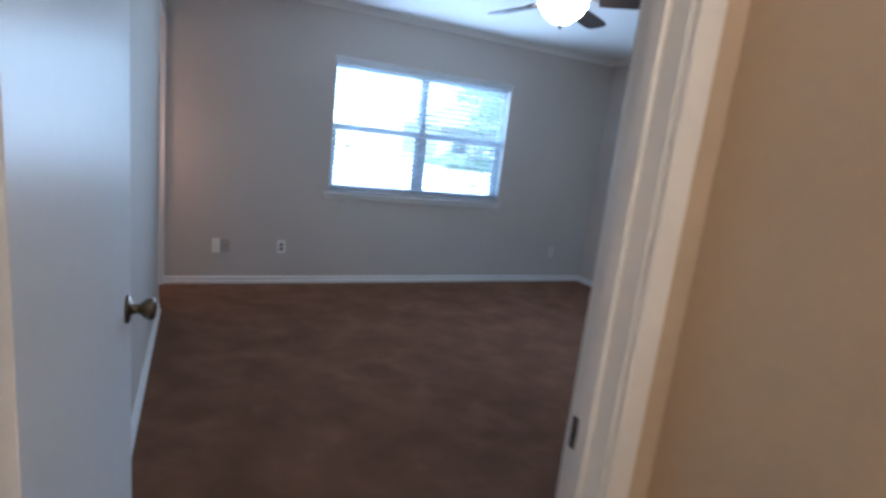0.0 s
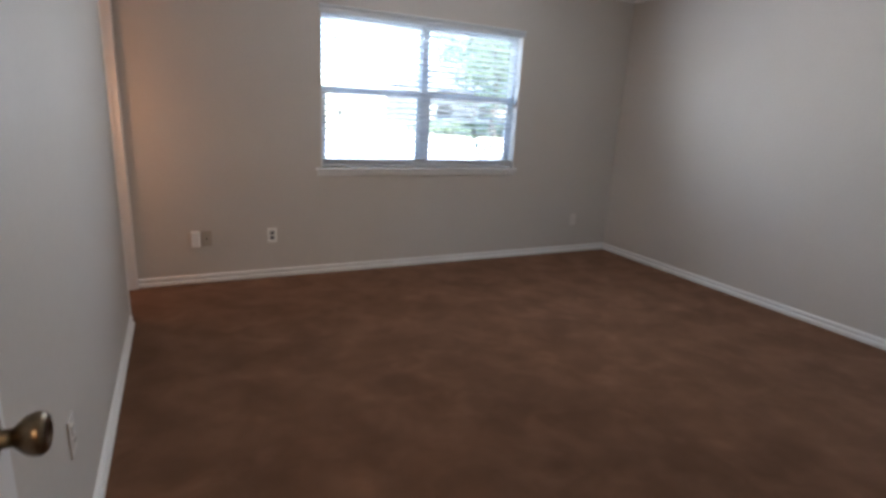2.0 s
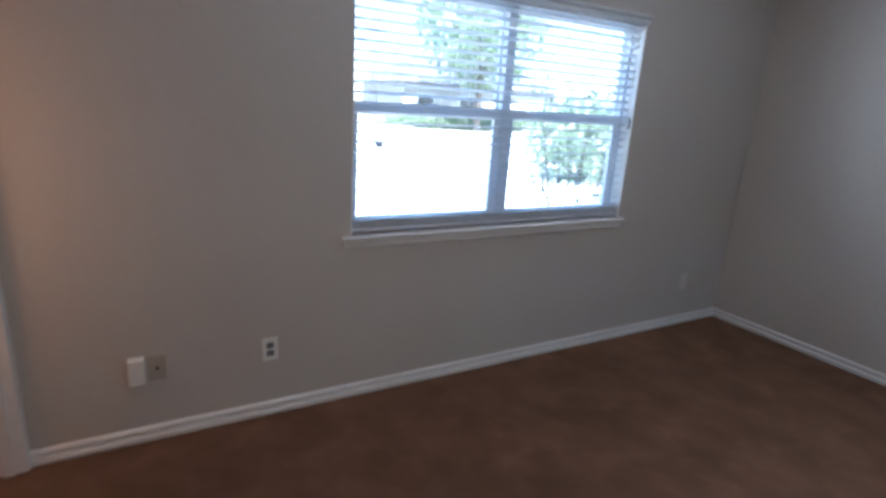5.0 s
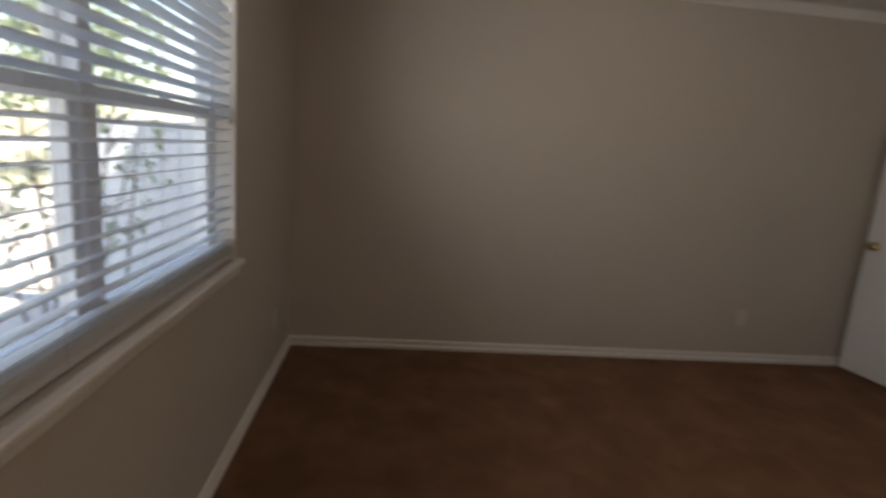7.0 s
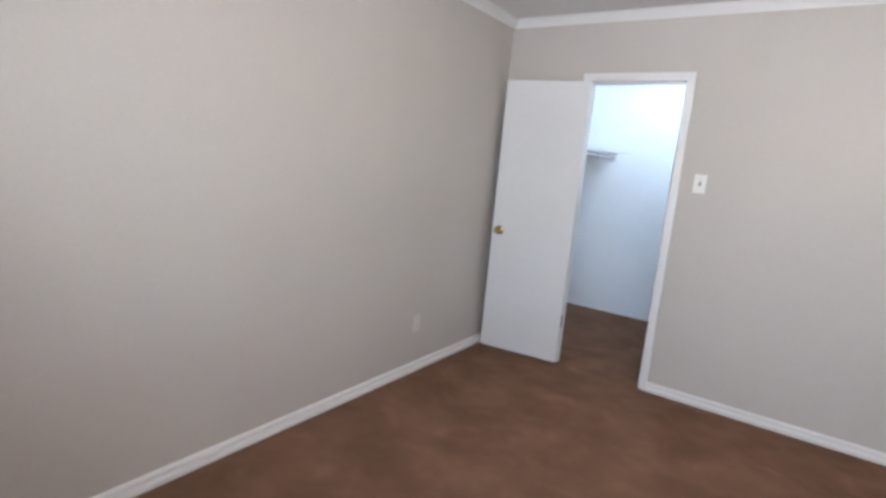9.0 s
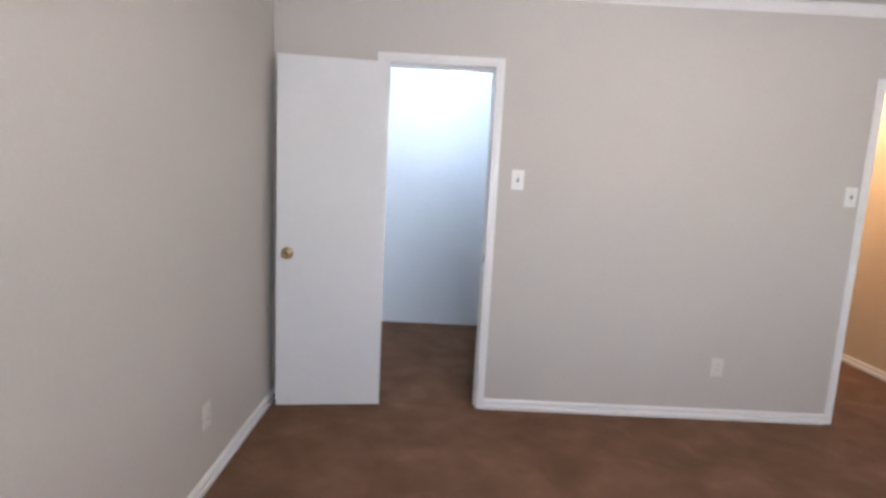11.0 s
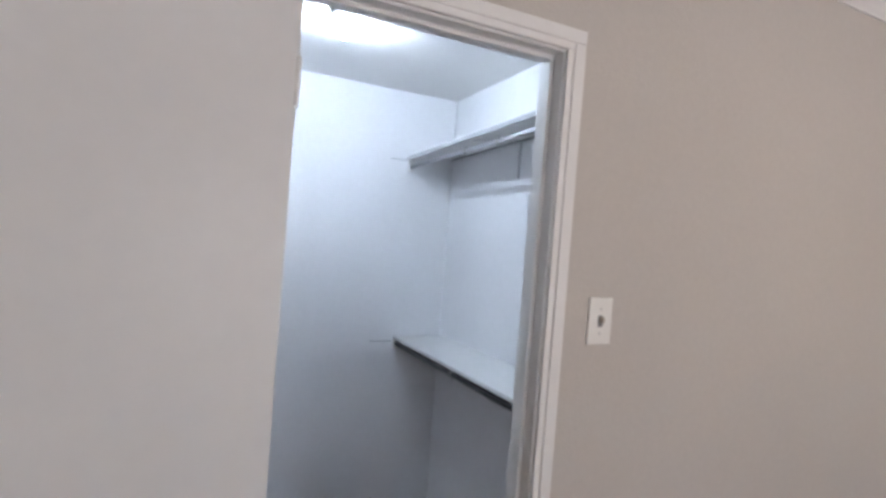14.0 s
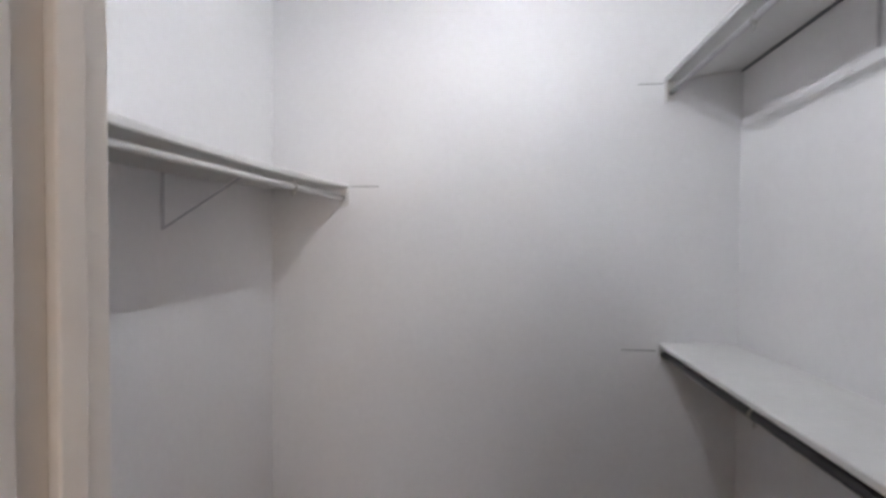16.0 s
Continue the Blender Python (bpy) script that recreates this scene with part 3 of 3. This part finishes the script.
def light_switch(name, label, m):
    root = tagged(new(name), label, "light switch", "light switches")
    box("plate", -0.036, 0.036, -0.006, 0.0, -0.058, 0.058, PLASTIC, root, 0.0025)
    box("toggle_frame", -0.007, 0.007, -0.0075, -0.004, -0.0135, 0.0135, GREY_PLASTIC, root, 0.001)
    bm = bmesh.new()
    add_box(bm, -0.004, 0.004, -0.018, -0.004, -0.003, 0.010)
    finish("toggle", bm, BEIGE_PLATE, root, bevel=0.002)
    for z in (-0.030, 0.030):
        lathe("screw", [(0.003, 0), (0.003, 0.001), (0.001, 0.0016)], FAN_METAL, root, 10, pose(0, -0.006, z, 90))
    root.matrix_basis = m
    return root


OZ = 0.336
outlet("outlet", "white duplex outlet with dark sockets on the window wall", pose(-3.408, 0, OZ))
outlet("outlet", "dull white duplex outlet low on the window wall", pose(-0.449, 0, OZ))
outlet("outlet", "dull white duplex outlet low on the long wall", pose(0, -3.232, OZ, 0, 0, -90))
outlet("outlet", "dull white duplex outlet low on the closet wall", pose(-2.745, SOUTH, OZ, 0, 0, 180))
outlet("outlet", "dull painted-over duplex outlet low on the side wall", pose(WEST, -2.54, 0.405, 0, 0, 90))
light_switch("light_switch", "white toggle light switch beside the closet doorway", pose(-1.431, SOUTH, 1.422, 0, 0, 180))
light_switch("light_switch", "white toggle light switch beside the entry doorway", pose(-3.405, SOUTH, 1.42, 0, 0, 180))
jack_box = tagged(new("phone_junction_box"), "small white surface-mounted junction box", "junction box")
box("base", -3.982, -3.919, -0.012, 0, 0.276, 0.396, PLASTIC, jack_box, 0.002)
box("cover", -3.979, -3.922, -0.032, -0.010, 0.279, 0.393, PLASTIC, jack_box, 0.005)
coax = tagged(new("cable_plate"), "almond cable wall plate beside the junction box", "wall plate")
box("plate", -3.908, -3.838, -0.005, 0, 0.278, 0.394, BEIGE_PLATE, coax, 0.002)
lathe("connector", [(0.007, 0), (0.007, 0.004), (0.0048, 0.004), (0.0048, 0.012), (0.001, 0.012)], DARK_METAL, coax, 12, pose(-3.873, -0.005, 0.336, 90))

# ------------------------------------------------------------------ ceiling fan
FX, FY = -2.21, -2.08
fan = tagged(new("ceiling_fan"), "ceiling fan with dark blades and a lit frosted bowl", "ceiling fan")
fan.location = (FX, FY, CEIL)
lathe("motor", [(0.075, 0.0), (0.078, -0.02), (0.06, -0.035), (0.055, -0.05), (0.115, -0.07), (0.125, -0.10), (0.125, -0.145), (0.11, -0.165), (0.07, -0.175), (0.065, -0.21), (0.09, -0.225), (0.09, -0.24)], FAN_METAL, fan, 32)
bm = bmesh.new()
prof = [(0.080, -0.226), (0.122, -0.230), (0.137, -0.242), (0.138, -0.258), (0.126, -0.280), (0.108, -0.302), (0.082, -0.328), (0.050, -0.350), (0.024, -0.358), (0.002, -0.359)]
steps = 48
rings = []
for r, h in prof:
    ring = []
    for i in range(steps):
        a = 2 * math.pi * i / steps
        wave = 1 + (0.05 * abs(math.sin(a * 5)) - 0.03 if 0.09 < r else 0)
        ring.append(bm.verts.new((r * wave * math.cos(a), r * wave * math.sin(a), h)))
    rings.append(ring)
for a, c in zip(rings, rings[1:]):
    for i in range(steps):
        j = (i + 1) % steps
        bm.faces.new((a[i], a[j], c[j], c[i]))
finish("light_bowl", bm, FAN_GLOW, fan, smooth=True).location.z = 0.026
lathe("finial", [(0.012, -0.354), (0.015, -0.364), (0.009, -0.374), (0.012, -0.380), (0.004, -0.388)], DARK_METAL, fan, 16).location.z = 0.026
for k in range(5):
    ang = 31 + 72 * k
    arm = bmesh.new()
    add_box(arm, 0.09, 0.20, -0.018, 0.018, -0.200, -0.192)
    add_box(arm, 0.18, 0.27, -0.030, 0.030, -0.205, -0.199)
    a_ob = finish("blade_iron", arm, FAN_METAL, fan, bevel=0.0015, segments=1)
    a_ob.matrix_basis = pose(0, 0, 0, 0, 0, ang)
    bl = bmesh.new()
    outline = [(0.20, 0.050), (0.30, 0.060), (0.52, 0.068), (0.585, 0.060), (0.61, 0.040), (0.615, 0.0)]
    pts = outline + [(x, -y) for x, y in reversed(outline[:-1])]
    lo = [bl.verts.new((x, y, -0.003)) for x, y in pts]
    hi = [bl.verts.new((x, y, 0.003)) for x, y in pts]
    bl.faces.new(list(reversed(lo)))
    bl.faces.new(hi)
    for i in range(len(pts)):
        j = (i + 1) % len(pts)
        bl.faces.new((lo[i], lo[j], hi[j], hi[i]))
    b_ob = finish("blade", bl, BLADE, fan)
    b_ob.matrix_basis = pose(0, 0, -0.208, 0, 0, ang) @ pose(0, 0, 0, -11)
for cx, length in ((0.0, 0.20),):
    bm = bmesh.new()
    for i in range(int(length / 0.006)):
        bmesh.ops.create_icosphere(bm, subdivisions=1, radius=0.0022, matrix=Matrix.Translation((cx, 0.0, -0.360 - 0.006 * i)))
    bmesh.ops.create_cone(bm, cap_ends=True, segments=8, radius1=0.006, radius2=0.003, depth=0.025, matrix=Matrix.Translation((cx, 0.0, -0.365 - length)))
    finish("pull_chain", bm, CHAIN, fan).location.z = 0.026


# ------------------------------------------------------------------ closet
def tube(bm, a, b, r, seg=14):
    a, b = Vector(a), Vector(b)
    d = b - a
    m = Matrix.Translation((a + b) / 2) @ d.to_track_quat('Z', 'Y').to_matrix().to_4x4()
    bmesh.ops.create_cone(bm, cap_ends=True, segments=seg, radius1=r, radius2=r, depth=d.length, matrix=m)


def closet_shelf(name, label, wall_x, front_x, top, rod_mat, sag, drop, bracket_ys, hook_ys, rise=0.0, rod_r=0.0115, joint_shade=True, edge=None, brace=True, droop=0.0):
    """A painted board along a closet side wall with its hanging rod, brackets and hooks, and a dark strip for the shade
    at the wall joint.
    """
    root = tagged(new(name), label, "closet shelf", "closet shelves")
    y0, y1 = BACK + 0.002, HB - 0.002
    out = 1 if front_x > wall_x else -1
    bm = bmesh.new()
    n = 16
    rings = []
    for i in range(n + 1):
        u = i / n
        dz = -sag * 4 * u * (1 - u)
        y = y0 + (y1 - y0) * u
        rings.append([bm.verts.new((x, y, top + dz + h)) for x, h in ((wall_x, 0), (front_x - out * 0.003, 0), (front_x, -0.003), (front_x, -0.016), (front_x - out * 0.003, -0.019), (wall_x, -0.019))])
    for a, c in zip(rings, rings[1:]):
        for i in range(6):
            j = (i + 1) % 6
            bm.faces.new((a[i], a[j], c[j], c[i]))
    bm.faces.new(rings[0])
    bm.faces.new(list(reversed(rings[-1])))
    finish("board", bm, SHELF_PAINT, root)
    rx, rz = front_x - out * 0.020, top - drop
    bm = bmesh.new()
    tube(bm, (rx, y0, rz), (rx, y1, rz), rod_r)
    finish("rod", bm, rod_mat, root, smooth=True)
    for y in (y0, y1):
        s = 1 if y == y0 else -1
        bm = bmesh.new()
        tube(bm, (rx, y, rz), (rx, y + s * 0.012, rz), rod_r + 0.006)
        add_box(bm, rx - out * 0.011, front_x + out * 0.001, y, y + s * 0.012, rz - 0.030, top - 0.020)
        finish("rod_socket", bm, TRIM, root)
    # dark strip stands in for the shadow line where board meets wall
    if joint_shade:
        box("joint_shade_strip", wall_x, wall_x + out * 0.008, y0, y1, top - 0.027, top - 0.019, GREY_PLASTIC, root, 0.001)
    # thin strip laid over the board's front edge to make it greyer
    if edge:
        box("grey_front_strip", front_x, front_x + out * 0.003, y0, y1, top - 0.019, top + 0.001, edge, root, 0.0008)
    for y in bracket_ys:
        bm = bmesh.new()
        add_box(bm, wall_x, wall_x + out * 0.003, y - 0.006, y + 0.006, top - 0.20, top - 0.019)
        add_box(bm, wall_x, front_x - out * 0.03, y - 0.006, y + 0.006, top - 0.0225, top - 0.0195)
        if brace:
            tube(bm, (wall_x + out * 0.004, y, top - 0.195), (rx - out * 0.03, y, top - 0.026), 0.0035, 8)
        finish("bracket", bm, GREY_METAL, root)
    for y in hook_ys:
        bm = bmesh.new()
        tube(bm, (rx, y, rz + 0.02), (rx, y, rz - 0.016), 0.0045, 8)
        tube(bm, (rx, y - 0.006, rz), (rx, y + 0.006, rz), rod_r + 0.003, 14)
        tube(bm, (rx, y, rz - 0.014), (rx, y, rz - 0.030), 0.003, 8)
        finish("rod_hook", bm, FAN_METAL, root)
    for part in root.children:      # hung out of level along the wall, and sagging to the front
        for v in part.data.vertices:
            v.co.z += rise * (v.co.y - y0) / (y1 - y0)
            v.co.z += droop * (1 - abs(v.co.x - wall_x) / abs(front_x - wall_x))
    return root


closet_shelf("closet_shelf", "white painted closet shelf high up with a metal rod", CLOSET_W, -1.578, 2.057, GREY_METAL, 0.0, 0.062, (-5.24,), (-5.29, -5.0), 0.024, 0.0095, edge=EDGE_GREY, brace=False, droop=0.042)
closet_shelf("closet_shelf", "white painted closet shelf at waist height over a dark rod", CLOSET_W, -1.570, 1.034, DARK_ROD, 0.0, 0.043, (), (-5.23,), 0.028, 0.0135, joint_shade=False, droop=0.006)
closet_shelf("closet_shelf", "slightly sagging white closet shelf with a white rod", 0.0, -0.328, 1.656, SHELF_PAINT, 0.018, 0.060, (-5.25,), (-5.45,), 0.0, 0.0085, joint_shade=False)
for nm, x0, x1, zz in (("wall_scuff", -1.478, -1.575, 2.035), ("wall_scuff", -1.431, -1.56, 1.003), ("wall_scuff", -0.335, -0.455, 1.645)):
    mark = tagged(new(nm), "thin grey scuff line on the closet back wall", "scuff mark", "scuff marks")
    box("line", x0, x1, BACK, BACK + 0.0015, zz - 0.002, zz + 0.002, PENCIL, mark)

bulb = tagged(new("closet_lamp"), "bare white lit bulb in a porcelain ceiling holder", "ceiling lamp")
bulb.location = (-0.98, -5.15, CLOSET_CEIL)
lathe("holder", [(0.058, 0.0), (0.058, -0.010), (0.045, -0.020), (0.028, -0.028), (0.024, -0.040)], PLASTIC, bulb, 24)
lathe("bulb", [(0.013, -0.036), (0.014, -0.044), (0.019, -0.054), (0.022, -0.066), (0.021, -0.078), (0.015, -0.088), (0.007, -0.093), (0.001, -0.094)], CLOSET_GLOW, bulb, 24)

# ------------------------------------------------------------------ outside
bm = bmesh.new()
bmesh.ops.create_grid(bm, x_segments=2, y_segments=2, size=400, matrix=Matrix.Translation((0, 0, -0.22)))
tagged(finish("ground", bm, GRASS), "dry patchy lawn stretching away outside", "lawn", kind="structure")
JOINT = material("dark_joint_soil", (0.055, 0.05, 0.042), 0.95, grain=0.3, grain_scale=30)
driveway = tagged(new("driveway"), "sunlit pale concrete driveway of large slabs", "driveway", kind="structure")
box("joint_bed", -22.0, 9.0, 1.3, 17.0, -0.26, -0.168, JOINT, driveway)
XS = [-22.0, -15.0, -9.5, -5.6, -2.0, 1.5, 5.2, 9.0]
YS = [1.3, 4.15, 7.4, 11.0, 17.0]
for xa, xb in zip(XS, XS[1:]):
    for ya, yb in zip(YS, YS[1:]):
        box("slab", xa + 0.05, xb - 0.05, ya + 0.02, yb - 0.02, -0.25, -0.16, CONCRETE, driveway, 0.008)
tagged(box("road", -120, 120, 17, 25, -0.30, -0.20, CONCRETE), "pale sunlit street", "road", kind="structure")


def clump_crown(bm, rng, centre, radii, count, size):
    """Many small leaf cards scattered through an uneven crown."""
    for _ in range(count):
        while True:
            p = Vector((rng.uniform(-1, 1), rng.uniform(-1, 1), rng.uniform(-1, 1)))
            if p.length < 1 and noise.noise(p * 2.3 + Vector(centre)) > -0.18:
                break
        q = Vector((p.x * radii[0], p.y * radii[1], p.z * radii[2])) + Vector(centre)
        m = Matrix.Translation(q) @ Euler((rng.uniform(0, 6.3), rng.uniform(0, 6.3), rng.uniform(0, 6.3))).to_matrix().to_4x4()
        s = size * rng.uniform(0.6, 1.3)
        v = [bm.verts.new(m @ Vector(c)) for c in ((-s, 0, 0), (0, -s * 0.4, s * 0.1), (s, 0, 0), (0, s * 0.4, s * 0.1))]
        bm.faces.new(v)


def limb(bm, a, b, r0, r1):
    a, b = Vector(a), Vector(b)
    d = b - a
    m = Matrix.Translation((a + b) / 2) @ d.to_track_quat('Z', 'Y').to_matrix().to_4x4()
    bmesh.ops.create_cone(bm, cap_ends=True, segments=7, radius1=r0, radius2=r1, depth=d.length, matrix=m)


def tree(name, label, place, trunk, crown_z, radii, count, size, seed, limbs=7):
    rng = random.Random(seed)
    root = tagged(new(name), label, "shrub" if "shrub" in name else "tree")
    root.location = place
    bm = bmesh.new()
    if trunk > 0.06:
        limb(bm, (0, 0, 0), (0.05, 0.03, crown_z * 0.7), trunk, trunk * 0.65)
    for i in range(limbs):
        a = 2 * math.pi * i / limbs + rng.uniform(-0.3, 0.3)
        base = Vector((0.05, 0.03, crown_z * rng.uniform(0.4, 0.7))) if trunk > 0.06 else Vector((rng.uniform(-0.1, 0.1), rng.uniform(-0.1, 0.1), 0))
        tip = Vector((math.cos(a) * radii[0] * 0.7, math.sin(a) * radii[1] * 0.7, crown_z + radii[2] * rng.uniform(-0.4, 0.6)))
        mid = (base + tip) / 2 + Vector((rng.uniform(-0.1, 0.1), rng.uniform(-0.1, 0.1), 0.1)) * radii[0]
        limb(bm, base, mid, max(trunk * 0.5, 0.012), max(trunk * 0.3, 0.008))
        limb(bm, mid, tip, max(trunk * 0.3, 0.008), max(trunk * 0.1, 0.003))
        for _ in range(3):
            t2 = mid + (tip - mid) * rng.uniform(0.2, 0.8)
            limb(bm, t2, t2 + Vector((rng.uniform(-1, 1), rng.uniform(-1, 1), rng.uniform(0, 0.8))) * radii[0] * 0.35, max(trunk * 0.12, 0.005), 0.002)
    finish("branches", bm, BARK, root)
    bm = bmesh.new()
    clump_crown(bm, rng, (0, 0, crown_z), radii, count, size)
    tagged(finish("leaves", bm, LEAF, root), kind="stuff")
    return root


tree("tree", "broad leafy green shade tree beyond the street", (15.0, 27.0, -0.22), 0.25, 6.4, (4.5, 3.6, 4.0), 6500, 0.22, 3)
tree("tree", "tall leafy green tree beyond the drive", (13.5, 9.0, -0.22), 0.2, 4.2, (3.4, 3.0, 2.5), 2600, 0.17, 8)
tree("shrub", "low dark green hedge across the street", (15.5, 27.8, -0.22), 0.03, 0.45, (7.0, 0.7, 0.42), 3500, 0.16, 11, 11)
tree("shrub", "broad yellow-green shrub at the edge of the drive", (5.4, 7.3, -0.22), 0.03, 1.05, (1.55, 1.2, 1.05), 3000, 0.085, 5, 11)
tree("shrub", "thin twiggy shrub growing below the window", (-0.85, 0.85, -0.22), 0.014, 1.5, (0.62, 0.42, 0.62), 430, 0.032, 6, 10)

fence = tagged(new("side_fence"), "low pale blue-white painted board fence beside the shrub", "fence")
for i in range(13):
    box("board", 1.0, 1.022, 0.22 + i * 0.142, 0.22 + i * 0.142 + 0.136, -0.2, 1.42 + 0.006 * (i % 3), SIDING, fence, 0.003)
for zz in (0.15, 1.05):
    box("rail", 1.023, 1.06, 0.22, 2.06, zz, zz + 0.09, SIDING, fence, 0.003)


def far_house(name, label, place):
    root = tagged(new(name), label, "house")
    root.location = place
    w, d, h = 14.0, 8.0, 2.9
    box("wall", -w / 2, w / 2, -d / 2, d / 2, 0, h, BRICK_WALL, root)
    bm = bmesh.new()
    a = [bm.verts.new(p) for p in ((-w / 2 - 0.5, -d / 2 - 0.6, h), (w / 2 + 0.5, -d / 2 - 0.6, h), (w / 2 + 0.5, d / 2 + 0.6, h), (-w / 2 - 0.5, d / 2 + 0.6, h))]
    r = [bm.verts.new(p) for p in ((-w / 2 + 2.5, 0, h + 2.1), (w / 2 - 2.5, 0, h + 2.1))]
    for f in ((a[0], a[1], r[1], r[0]), (a[1], a[2], r[1]), (a[2], a[3], r[0], r[1]), (a[3], a[0], r[0]), (a[3], a[2], a[1], a[0])):
        bm.faces.new(f)
    finish("roof", bm, ROOF, root)
    for x in (-5.2, -1.6):
        box("window_frame", x - 0.75, x + 0.75, -d / 2 - 0.05, -d / 2 + 0.05, 0.9, 2.2, VINYL, root)
        box("window_pane", x - 0.66, x + 0.66, -d / 2 - 0.07, -d / 2, 0.98, 2.12, DARK_PANE, root)
    box("door", 0.6, 1.5, -d / 2 - 0.05, -d / 2 + 0.05, 0, 2.1, TRIM, root)
    for i in range(4):
        box("garage_panel", 3.0, 5.8, -d / 2 - 0.06, -d / 2 + 0.04, 0.55 * i + 0.01, 0.55 * i + 0.54, VINYL, root, 0.01)
    return root


far_house("far_house", "low grey house with a dark roof across the street", (-6.0, 33.0, -0.22))
far_house("far_house", "low grey house with a dark roof across the street", (19.5, 37.0, -0.22))
